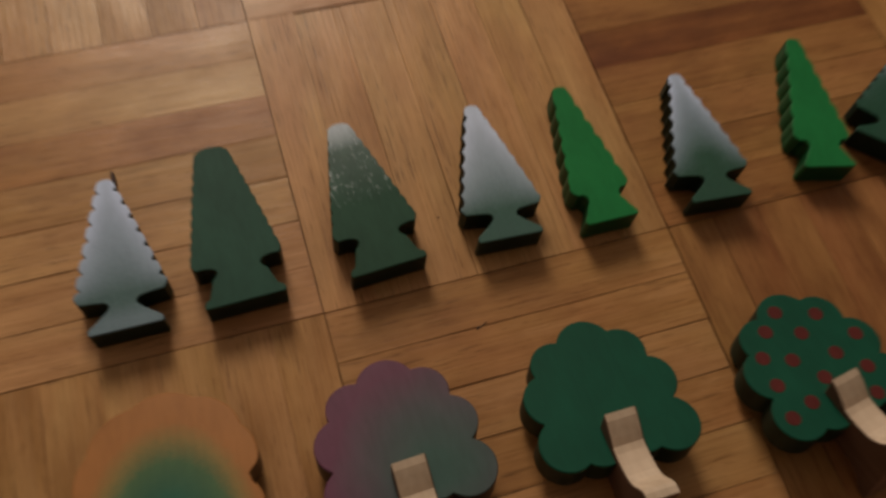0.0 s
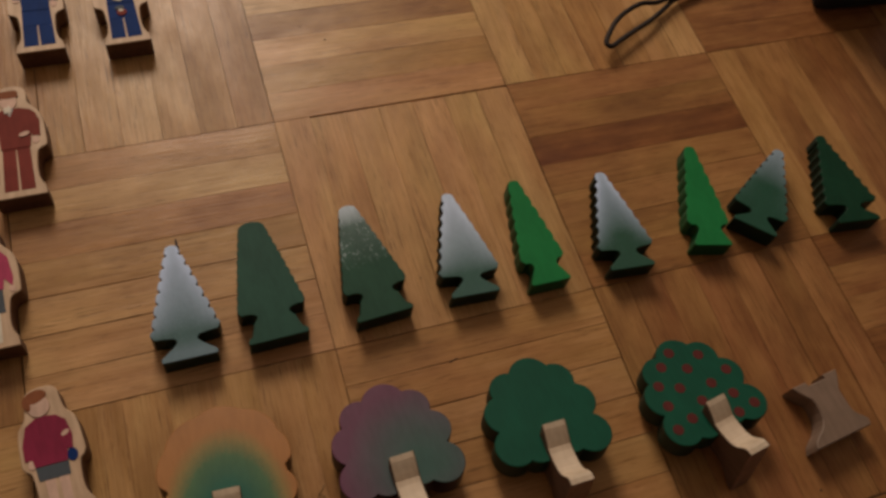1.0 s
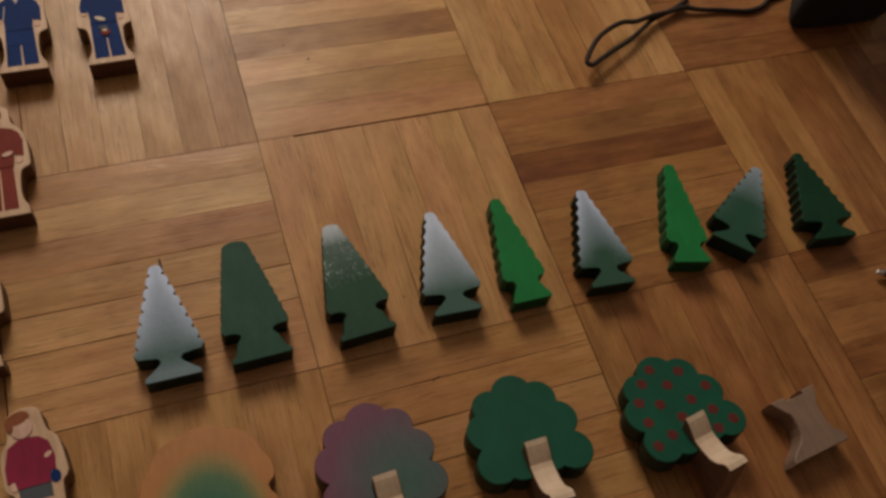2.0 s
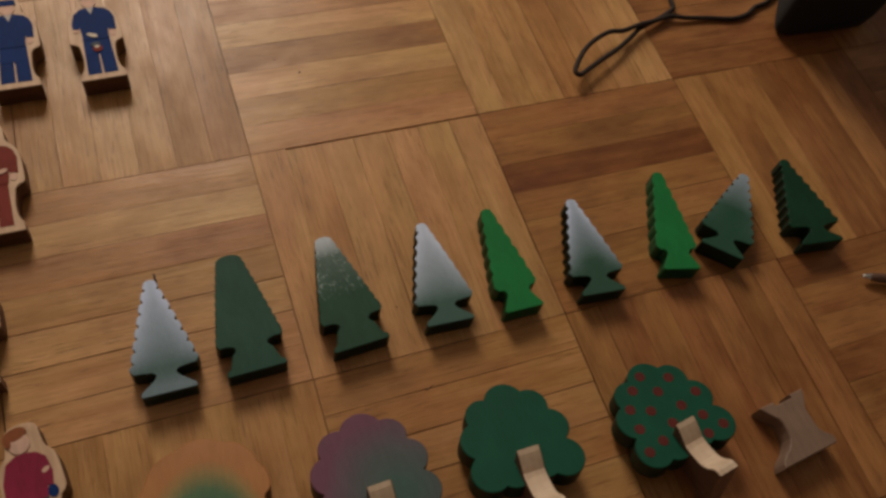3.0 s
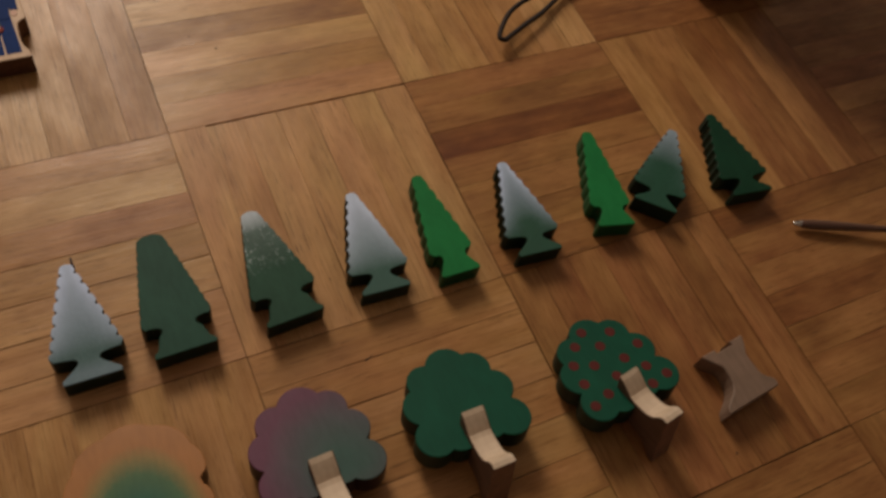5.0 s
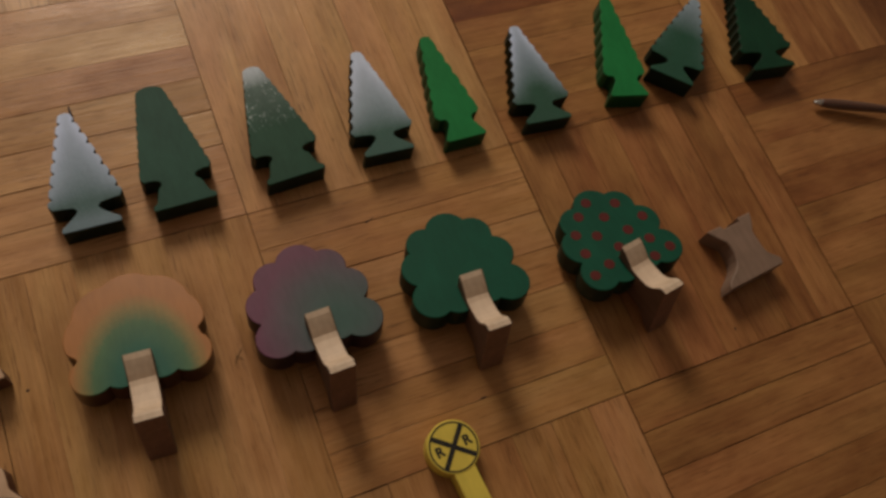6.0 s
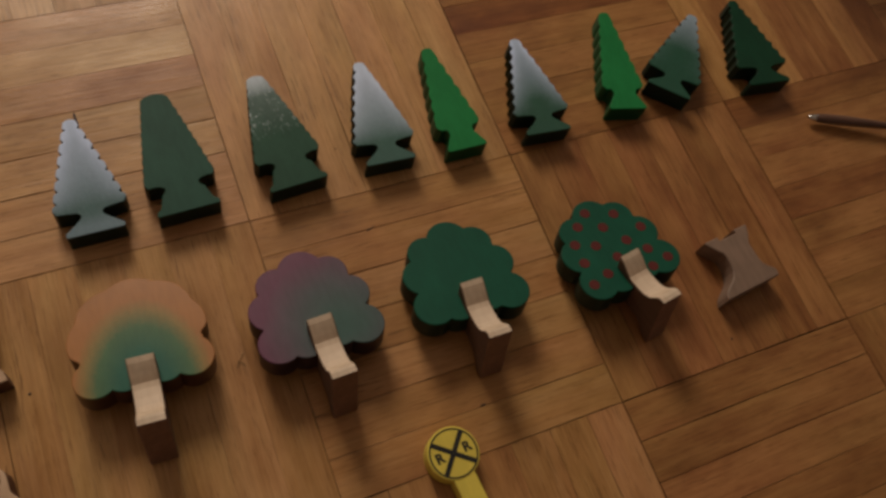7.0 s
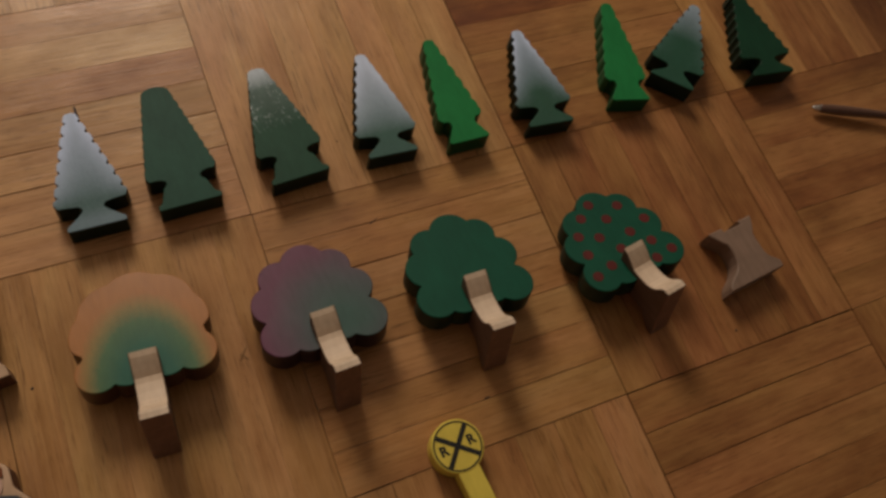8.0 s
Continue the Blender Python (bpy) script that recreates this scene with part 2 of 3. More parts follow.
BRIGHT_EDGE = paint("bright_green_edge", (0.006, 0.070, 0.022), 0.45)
LEAF = paint("leaf_green", None, 0.6, 0.08, build=soft_green)
AUTUMN = paint("autumn_spray", None, 0.32, 0.06, build=autumn)
# Rim colour darkened for the shade on the crown's unlit side faces.
AUTUMN_EDGE_SHADED = paint("autumn_edge_shaded", (0.080, 0.034, 0.019), 0.4)
PLUM = paint("plum_spray", None, 0.45, 0.08, build=plum)
# Shade of the side faces is mixed into this purple too.
PLUM_EDGE_SHADED = paint("plum_edge_shaded", (0.036, 0.018, 0.021), 0.45)
APPLE = paint("apple_red", (0.105, 0.019, 0.017), 0.5)
PALE_WOOD = bare_wood("pale_wood", (0.66, 0.52, 0.39), (0.57, 0.43, 0.31))
# Sides darker, ends lighter: how light reaches them is put into the brown.
TRUNK_BROWN = bare_wood("stained_trunk", (0.135, 0.070, 0.045), (0.100, 0.050, 0.031))
TRUNK_END_LIT = bare_wood("stained_trunk_end_lit", (0.21, 0.106, 0.070), (0.165, 0.080, 0.052))
BLOCK_BROWN = bare_wood("worn_brown_block", (0.25, 0.165, 0.120), (0.205, 0.132, 0.094))
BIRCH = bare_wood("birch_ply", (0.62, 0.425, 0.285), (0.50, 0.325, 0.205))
# Same birch, with the shade on the sawn edges put into its colour.
BIRCH_EDGE_SHADED = bare_wood("birch_edge_shaded", (0.115, 0.046, 0.025), (0.070, 0.027, 0.015))
YELLOW = paint("sign_yellow", (0.70, 0.55, 0.095), 0.4, 0.06)
DIRT = plain("trodden_dirt", (0.050, 0.024, 0.011), 0.7)
LINT = plain("green_lint", (0.10, 0.085, 0.040), 0.9)
INK = plain("black_ink", (0.007, 0.006, 0.005), 0.7)
CORD = plain("black_cord", (0.020, 0.010, 0.007), 0.85, scale=900)
FABRIC = plain("black_fabric", (0.006, 0.0055, 0.006), 0.9, scale=700)
PEN_BODY = plain("brown_pen_plastic", (0.105, 0.052, 0.036), 0.35)
STEEL = plain("pen_steel", (0.62, 0.60, 0.58), 0.22, 1.0)


# ---- mesh helpers ----
def mesh_of(name, bm, mats, smooth=False):
    me = bpy.data.meshes.new(name)
    bmesh.ops.recalc_face_normals(bm, faces=bm.faces)
    bm.to_mesh(me)
    bm.free()
    for mt in mats if isinstance(mats, (list, tuple)) else [mats]:
        me.materials.append(mt)
    if smooth:
        for p in me.polygons:
            p.use_smooth = True
    return me


def part(name, bm, mats, parent, label="", smooth=False):
    ob = new(name, mesh_of(name, bm, mats, smooth))
    ob.parent = parent
    if label:
        ob["label"] = label
    return ob


def inward(pts, d):
    """The closed outline pts (anticlockwise) moved inwards by d."""
    out, n = [], len(pts)
    for i, p in enumerate(pts):
        a, b = Vector(pts[i - 1]), Vector(pts[(i + 1) % n])
        t = (b - a)
        t = t.normalized() if t.length > 1e-9 else Vector((1, 0))
        out.append((p[0] - t.y * d, p[1] + t.x * d))
    return out


def slab(bm, pts, z0, z1, chamfer=0.0005, top=0, side=0, frame_of=None, hub=None):
    """A flat piece sawn to the outline pts (anticlockwise), from z0 to z1, with a small worn chamfer."""
    put = frame_of or (lambda x, y, z: (x, y, z))
    small = inward(pts, chamfer)
    rings = []
    for ring, z in ((small, z0), (pts, z0 + chamfer), (pts, z1 - chamfer), (small, z1)):
        rings.append([bm.verts.new(put(x, y, z)) for x, y in ring])
    n = len(pts)
    for k in range(3):
        for i in range(n):
            f = bm.faces.new((rings[k][i], rings[k][(i + 1) % n], rings[k + 1][(i + 1) % n], rings[k + 1][i]))
            f.material_index = top if k == 2 else side
    if hub:
        # a star-shaped outline: caps fan out from the hub
        low, high = bm.verts.new(put(*hub, z0)), bm.verts.new(put(*hub, z1))
        for i in range(n):
            j = (i + 1) % n
            bm.faces.new((rings[0][j], rings[0][i], low)).material_index = side
            bm.faces.new((rings[3][i], rings[3][j], high)).material_index = top
        return
    lo, hi = bm.faces.new(rings[0][::-1]), bm.faces.new(rings[3])
    lo.material_index, hi.material_index = side, top
    lo.normal_update()
    hi.normal_update()
    bmesh.ops.triangulate(bm, faces=[lo, hi])


def oval(cx, cy, rx, ry, n=20, turn=0.0):
    c, s = math.cos(turn), math.sin(turn)
    return [(cx + rx * math.cos(a) * c - ry * math.sin(a) * s, cy + rx * math.cos(a) * s + ry * math.sin(a) * c)
            for a in (2 * math.pi * i / n for i in range(n))]


def smooth_line(pts, steps=6):
    """Catmull-Rom through open points."""
    out = []
    P = [Vector(p) for p in pts]
    P = [P[0] * 2 - P[1]] + P + [P[-1] * 2 - P[-2]]
    for i in range(1, len(P) - 2):
        for k in range(steps):
            t = k / steps
            a, b, c, d = P[i - 1], P[i], P[i + 1], P[i + 2]
            out.append(0.5 * (2 * b + (c - a) * t + (2 * a - 5 * b + 4 * c - d) * t * t + (3 * b - a - 3 * c + d) * t ** 3))
    out.append(P[-2])
    return out


def tube(bm, pts, r, sides=8):
    rings = []
    for i, p in enumerate(pts):
        t = (pts[min(i + 1, len(pts) - 1)] - pts[max(i - 1, 0)]).normalized()
        u = t.cross(Vector((0, 0, 1)))
        u = u.normalized() if u.length > 1e-4 else Vector((1, 0, 0))
        w = u.cross(t)
        rings.append([bm.verts.new(p + (u * math.cos(a) + w * math.sin(a)) * r) for a in (2 * math.pi * k / sides for k in range(sides))])
    for a, b in zip(rings, rings[1:]):
        for k in range(sides):
            bm.faces.new((a[k], a[(k + 1) % sides], b[(k + 1) % sides], b[k]))
    bm.faces.new(rings[0][::-1])
    bm.faces.new(rings[-1])


def box(bm, x0, x1, y0, y1, z0, z1, b=0.0):
    v = [bm.verts.new(c) for c in ((x0, y0, z0), (x1, y0, z0), (x1, y1, z0), (x0, y1, z0))]
    if b:
        w = [bm.verts.new(c) for c in ((x0, y0, z1 - b), (x1, y0, z1 - b), (x1, y1, z1 - b), (x0, y1, z1 - b))]
        t = [bm.verts.new(c) for c in ((x0 + b, y0 + b, z1), (x1 - b, y0 + b, z1), (x1 - b, y1 - b, z1), (x0 + b, y1 - b, z1))]
        rings = (v, w, t)
    else:
        t = [bm.verts.new(c) for c in ((x0, y0, z1), (x1, y0, z1), (x1, y1, z1), (x0, y1, z1))]
        rings = (v, t)
    for a, c in zip(rings, rings[1:]):
        for i in range(4):
            bm.faces.new((a[i], a[(i + 1) % 4], c[(i + 1) % 4], c[i]))
    bm.faces.new(v[::-1])
    bm.faces.new(t)


# ---- the room: unseen walls and ceiling, added so lamp light bounces back ----
X0, X1, Y0, Y1, HIGH = -1.6, 2.2, -2.1, 2.3, 2.45
for name, (a, b, c, d, e, f) in {
    "wall_west": (X0 - 0.12, X0, Y0, Y1, -0.02, HIGH),
    "wall_east": (X1, X1 + 0.12, Y0, Y1, -0.02, HIGH),
    "wall_south": (X0 - 0.12, X1 + 0.12, Y0 - 0.12, Y0, -0.02, HIGH),
    "wall_north": (X0 - 0.12, X1 + 0.12, Y1, Y1 + 0.12, -0.02, HIGH),
    "ceiling": (X0 - 0.12, X1 + 0.12, Y0 - 0.12, Y1 + 0.12, HIGH + 0.003, HIGH + 0.15),
}.items():
    bm = bmesh.new()
    box(bm, a, b, c, d, e, f)
    what = "unseen plain plaster ceiling, added to bounce light" if name == "ceiling" else "unseen plain plastered wall, added to bounce light"
    tagged(new(name, mesh_of(name, bm, PLASTER)), what, "ceiling" if name == "ceiling" else "wall", kind="structure")

bm = bmesh.new()
box(bm, X0 - 0.12, X1 + 0.12, Y0 - 0.12, Y1 + 0.12, -0.03, -0.0035)
floor = tagged(new("floor", mesh_of("floor", bm, SUBFLOOR)), "varnished oak parquet floor of alternating slat squares", "floor", kind="structure")


# ---- toy evergreens, lying flat ----
def evergreen_outline(tall, half, tip, neck, foot, y_wide=16.5, y_neck=10.5, teeth=8, bite=0.9, bite_right=None, wave=False, scallop=False, soft_neck=False):
    """Millimetres; the foot's middle is the origin, the tip points along +y. The two edges may be notched unlike."""
    y_top = tall - tip * 0.6
    crown = [(tip * math.sin(a), y_top + tip * 0.6 * math.cos(a)) for a in (math.pi / 2 * k / 6 for k in range(0, 6))]
    # under the lowest branch, round the neck, out to the foot
    low = [(half - 0.4, y_wide - 1.0), (half - 1.6, y_wide - 3.0), ((half + neck) / 2, y_neck + 2.6), (neck + 1.6, y_neck + 1.9),
           (neck + 0.4, y_neck + 1.0), (neck, y_neck), (neck + 0.5, y_neck - 1.2), (neck + 2.2, y_neck - 2.8),
           (foot - 2.5, 4.2), (foot - 0.5, 2.8), (foot, 2.0), (foot, 0.5), (foot - 0.5, 0.0)]
    if soft_neck:
        low = [(half - 0.1, y_wide - 1.0), (half - 0.7, y_wide - 2.4), (half - 2.2, y_wide - 3.9), (neck + 1.6, y_neck + 1.6), (neck + 0.5, y_neck + 0.6), (neck, y_neck - 0.8),
               (neck + 0.3, y_neck - 2.4), (neck + 1.4, y_neck - 4.2), (foot - 1.6, 4.4), (foot - 0.5, 2.8), (foot, 1.6), (foot - 0.2, 0.5), (foot - 1.0, 0.0)]

    def side(deep):
        edge, n = [], teeth * 10
        for i in range(n + 1):
            u = i / n
            ph = (u * teeth) % 1.0
            if wave:
                cut = deep * (math.sin(math.pi * ph) ** 0.8 - 1.0)
            elif scallop:
                cut = -deep * math.sin(math.pi * ph)
            else:
                cut = -deep * math.exp(-((ph - 0.5) / 0.14) ** 2)
            if u < 0.06 or u > 0.98:
                cut *= 0.2
            edge.append((tip + (half - tip) * u ** 0.92 + cut, y_top + (y_wide - y_top) * u + cut * 0.25))
        return crown + edge + low

    right = side(bite if bite_right is None else bite_right)
    left = [(-x, y) for x, y in side(bite)[1:]]
    return [(x * MM, y * MM) for x, y in [right[0]] + left + right[:0:-1]]


def evergreen(at, turn, shape, face, edge, label, thick=0.0128):
    """A sawn board with its edges in a darker colour, and the thicker coat of paint on its upper face."""
    tree = new("toy_evergreen")
    tree.matrix_world = pose(at[0], at[1], 0.0004, 0, 0, turn)
    outline = evergreen_outline(**shape)
    bm = bmesh.new()
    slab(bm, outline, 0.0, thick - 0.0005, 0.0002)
    part("board", bm, edge, tree, "dark sawn edges")
    bm = bmesh.new()
    slab(bm, outline, thick - 0.0007, thick, 0.0003)
    part("painted_face", bm, face, tree)
    return tagged(tree, label, "toy tree", "toy evergreens in a row")


SAW = dict(tall=65.6, half=17.4, tip=3.2, neck=5.0, foot=13.7, y_wide=16.2, y_neck=10.2, teeth=7, bite=1.7)
BLUNT = dict(tall=71.0, half=17.9, tip=7.4, neck=8.4, foot=15.6, y_wide=19.6, y_neck=14.2, teeth=9, bite=0.7, wave=True)
SLIM = dict(tall=68.9, half=13.2, tip=3.5, neck=7.0, foot=11.8, y_wide=17.8, y_neck=12.2, teeth=6, bite=1.1, wave=True, soft_neck=True)
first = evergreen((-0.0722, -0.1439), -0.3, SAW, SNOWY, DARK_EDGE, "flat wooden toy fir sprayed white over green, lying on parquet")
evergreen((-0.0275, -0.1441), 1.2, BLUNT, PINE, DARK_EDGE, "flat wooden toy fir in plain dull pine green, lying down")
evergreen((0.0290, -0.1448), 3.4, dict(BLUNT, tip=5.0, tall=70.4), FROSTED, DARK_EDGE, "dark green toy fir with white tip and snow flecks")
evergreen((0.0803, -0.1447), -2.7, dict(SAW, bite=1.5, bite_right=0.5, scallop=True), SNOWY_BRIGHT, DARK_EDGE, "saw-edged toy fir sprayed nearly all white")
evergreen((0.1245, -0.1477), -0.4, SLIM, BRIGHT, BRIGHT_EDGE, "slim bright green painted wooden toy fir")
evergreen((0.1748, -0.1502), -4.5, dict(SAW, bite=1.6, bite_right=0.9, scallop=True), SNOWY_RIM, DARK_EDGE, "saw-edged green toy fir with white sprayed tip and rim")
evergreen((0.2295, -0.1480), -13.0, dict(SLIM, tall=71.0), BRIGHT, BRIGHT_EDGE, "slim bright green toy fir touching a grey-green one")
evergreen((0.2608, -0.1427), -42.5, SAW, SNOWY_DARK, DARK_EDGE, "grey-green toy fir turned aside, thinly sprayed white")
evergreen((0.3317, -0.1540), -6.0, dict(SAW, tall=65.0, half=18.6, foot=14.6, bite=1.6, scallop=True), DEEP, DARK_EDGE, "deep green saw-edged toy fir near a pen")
bm = bmesh.new()
slab(bm, [(0.0022, 0.0610), (0.0034, 0.0614), (0.0040, 0.0660), (0.0036, 0.0702), (0.0027, 0.0698)], 0.0060, 0.0110, 0.0002)
part("splinter", bm, PLUM_EDGE_SHADED, first, "thin splinter standing off the tip")


# ---- toy leaf trees: a flat crown slotted into a block trunk, lying tilted ----
TRUNK_W = 0.0125


def trunk_profile(slot=0.0136, depth=0.005, slant=0.11, bow=0.0):
    """Side view of the trunk block: foot at y = 0, prongs at y = 34 mm, waisted between, both ends cut at a slant."""
    side = [(18.6, 0.0), (18.6, 2.6), (17.9, 4.2), (15.8, 6.0), (13.0, 8.0), (10.9, 10.4), (9.7, 13.2), (9.1, 17.2), (8.9, 21.6), (9.3, 24.2), (11.2, 26.6), (13.0, 29.2), (14.4, 31.5), (15.2, 34.0)]
    s = slot / 2 / MM
    d = depth / MM
    outline = side + [(s, 34), (s, 34 - d), (-s, 34 - d), (-s, 34)] + [(-x, y) for x, y in side[::-1]]
    return [((x + bow * math.sin(math.pi * min(y, 34) / 34)) * MM, (y + slant * x) * MM) for x, y in outline]


def crown_outline(lobes, centre, n=220, dents=()):
    """The outer rim of overlapping round lobes, seen from the centre."""
    c = Vector(centre)
    out = []
    for i in range(n):
        a = 2 * math.pi * i / n
        d = Vector((math.cos(a), math.sin(a)))
        far = 0.0
        for x, y, r in lobes:
            m = Vector((x, y)) - c
            along = m.dot(d)
            q = r * r - (m.length_squared - along * along)
            if q > 0:
                far = max(far, along + math.sqrt(q))
        for bearing, depth in dents:
            turn = (math.degrees(a) - bearing + 180) % 360 - 180
            far *= 1 - depth * math.exp(-(turn / 4.0) ** 2)
        p = c + d * far
        out.append((p.x * MM, p.y * MM))
    return out


CLOUD = [(2, 66, 11.5), (-12, 62, 9.9), (14, 60.5, 10), (-19, 49.8, 10.4), (20, 46.5, 10.1), (-20, 32, 10.4), (20, 28.5, 10.6), (0, 46, 20), (-8, 30, 9.8), (8.5, 30, 9.4)]
DOME = [(0.5 + 14 * math.cos(radians(a)), 48.6 + 14 * math.sin(radians(a)), 17) for a in (5, 47, 90, 133, 175)] + [(-20.4, 32.3, 9.8), (21.6, 32.3, 10), (-8, 32, 9.5), (9, 32, 9.5), (0, 42, 16)]


def leaf_tree(at, turn, lobes, face, edge, label, tilt=9.0, lift=0.0190, spots=(), slid=0.0, dents=()):
    tree = new("toy_leaf_tree")
    tree.matrix_world = pose(at[0], at[1], lift, 0, 0, turn) @ pose(0, 0, 0, -tilt, 0, 0)
    bm = bmesh.new()
    slab(bm, crown_outline(lobes, (0, 40), dents=dents), -0.0066, 0.0066, 0.0004, 0, 1, hub=(0, 0.040))
    crown = part("crown", bm, [face, edge], tree)
    bm = bmesh.new()
    # the profile stands on edge: its width becomes height, the block's width runs along x
    slab(bm, trunk_profile(), -TRUNK_W / 2, TRUNK_W / 2, 0.0004, 0, 1, frame_of=lambda x, y, z: (z, y - slid, x))
    for f in bm.faces:
        if all(abs(v.co.y + slid - 0.11 * v.co.z) < 0.0005 for v in f.verts):
            f.material_index = 2
        elif abs(sum(v.co.x for v in f.verts)) > (TRUNK_W / 2 - 0.0006) * len(f.verts):
            f.material_index = 0
    part("trunk", bm, [TRUNK_BROWN, PALE_WOOD, TRUNK_END_LIT], tree, "pale wooden trunk block with waisted sides")
    for x, y in spots:
        bm = bmesh.new()
        slab(bm, oval(x * MM, y * MM, 0.0029, 0.0029, 16), 0.0064, 0.00675, 0.0001, 0, 0)
        part("apple", bm, APPLE, crown, "painted red apple spot")
    return tagged(tree, label, "toy tree", "toy leaf trees in a row")


leaf_tree((-0.0690, -0.2512), -3.0, DOME, AUTUMN, AUTUMN_EDGE_SHADED, "wooden toy tree sprayed orange fading to green at trunk", slid=0.0020, dents=[(177, 0.08), (6, 0.08)])
leaf_tree((0.0145, -0.2585), 2.0, CLOUD, PLUM, PLUM_EDGE_SHADED, "wooden toy tree in dull purple and grey-green paint", slid=0.0007)
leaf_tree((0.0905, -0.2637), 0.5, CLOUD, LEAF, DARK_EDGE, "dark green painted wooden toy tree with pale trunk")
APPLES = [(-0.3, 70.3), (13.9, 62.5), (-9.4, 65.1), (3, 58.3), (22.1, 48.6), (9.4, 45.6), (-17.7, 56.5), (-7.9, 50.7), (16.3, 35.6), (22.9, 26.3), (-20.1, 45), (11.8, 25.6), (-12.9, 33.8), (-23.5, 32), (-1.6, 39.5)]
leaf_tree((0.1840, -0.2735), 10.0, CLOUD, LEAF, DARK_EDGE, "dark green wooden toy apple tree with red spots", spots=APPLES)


# ---- a loose trunk block lying on its side ----
bm = bmesh.new()
slab(bm, trunk_profile(0.0120, 0.0022, bow=2.8), 0.0, TRUNK_W, 0.0005, 0, 1)
spare = new("wooden_block", mesh_of("wooden_block", bm, [BLOCK_BROWN, BLOCK_BROWN]))
spare.matrix_world = pose(0.2480, -0.2722, 0.0004, 0, 0, 0.5)
tagged(spare, "small waisted brown wooden toy block lying flat", "toy block")


# ---- flat wooden toy figures: sawn boards with plain painted shapes ----
def figure_outline(tall=74.0, wide=15.8, base=13.4, waist=10.0, head=7.8):
    """Head, shoulders and arms in one sweep, a square-topped notch at each side of the legs, and a broad foot. Millimetres, foot at y = 0."""
    k = tall / 74.0
    right = [(0, 74), (head * 0.55, 73.2), (head * 0.92, 70.5), (head, 65.5), (head + 0.4, 61.5), (wide - 4.6, 57.6), (wide - 1.6, 53), (wide - 0.4, 47), (wide, 40),
             (wide + 0.2, 33), (wide - 0.5, 30.8), (waist + 2.6, 29.5), (waist + 0.8, 27.6), (waist + 0.2, 24), (waist - 0.2, 18), (waist, 12.5), (waist + 1.0, 8.6), (base - 0.6, 5.4), (base, 3.2), (base, 0)]
    right = [(x, y * k) for x, y in right]
    core = [(v.x, v.y) for v in smooth_line(right[:-2], 3)] + [right[-1]]
    left = [(-x, y) for x, y in core[1:]]
    return [(x * MM, y * MM) for x, y in [core[0]] + left + core[:0:-1]]


def rounded(x0, x1, y0, y1, r, n=4):
    pts = []
    for cx, cy, a0 in ((x1 - r, y1 - r, 0), (x0 + r, y1 - r, 90), (x0 + r, y0 + r, 180), (x1 - r, y0 + r, 270)):
        for i in range(n + 1):
            a = radians(a0 + 90 * i / n)
            pts.append((cx + r * math.cos(a), cy + r * math.sin(a)))
    return pts


def figure(at, turn, tall, shapes, label, thick=0.0135, **form):
    """shapes: (outline in mm, colour) painted on the upper face, a hair's breadth thick."""
    bm = bmesh.new()
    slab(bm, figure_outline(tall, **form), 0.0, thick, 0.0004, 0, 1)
    mats = [BIRCH, BIRCH_EDGE_SHADED]
    for k, (pts, mat) in enumerate(shapes):
        if mat not in mats:
            mats.append(mat)
        z = thick + 0.00008 * (k + 1)
        slab(bm, [(x * MM, y * MM) for x, y in pts], thick - 0.0003, z, 0.00004, mats.index(mat), mats.index(mat))
    ob = new("toy_figure", mesh_of("toy_figure", bm, mats))
    ob.matrix_world = pose(at[0], at[1], 0.0004, 0, 0, turn)
    return tagged(ob, label, "toy figure", "flat wooden toy figures")


BLUE = paint("figure_blue", (0.003, 0.024, 0.125), 0.75)
SLATE = paint("figure_slate", (0.075, 0.085, 0.10), 0.75)
MAROON = paint("figure_maroon", (0.19, 0.033, 0.024), 0.75)
PINK = paint("figure_pink", (0.42, 0.055, 0.12), 0.75)
CRIMSON = paint("figure_crimson", (0.24, 0.020, 0.055), 0.75)
SKIN = paint("figure_tan", (0.64, 0.42, 0.33), 0.75)
SILVER = paint("figure_silver", (0.46, 0.42, 0.40), 0.75)
AUBURN = paint("figure_auburn", (0.24, 0.080, 0.035), 0.75)
CREAM = paint("figure_cream", (0.66, 0.58, 0.48), 0.75)


def trousers(y0, y1, y_split, half, mat):
    """Two legs with a thin gap up to y_split, joined above it."""
    out = []
    for sx in (-1, 1):
        pts = [(sx * 0.55, y0), (sx * half, y0), (sx * (half - 0.8), y1), (sx * 0.25, y1), (sx * 0.30, y_split)]
        out.append(pts if sx > 0 else pts[::-1])
    top = [(-half + 0.9, y_split), (half - 0.9, y_split), (half - 0.8, y1), (-half + 0.8, y1)]
    return [(out[0], mat), (out[1], mat), (top, mat)]


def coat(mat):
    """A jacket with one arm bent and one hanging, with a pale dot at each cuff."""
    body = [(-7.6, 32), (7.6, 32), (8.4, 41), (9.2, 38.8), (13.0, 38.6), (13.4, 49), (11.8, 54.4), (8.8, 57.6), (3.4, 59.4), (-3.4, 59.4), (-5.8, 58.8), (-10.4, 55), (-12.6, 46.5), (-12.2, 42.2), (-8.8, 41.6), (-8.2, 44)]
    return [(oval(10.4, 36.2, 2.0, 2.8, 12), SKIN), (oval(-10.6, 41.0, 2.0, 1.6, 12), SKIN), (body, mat)]


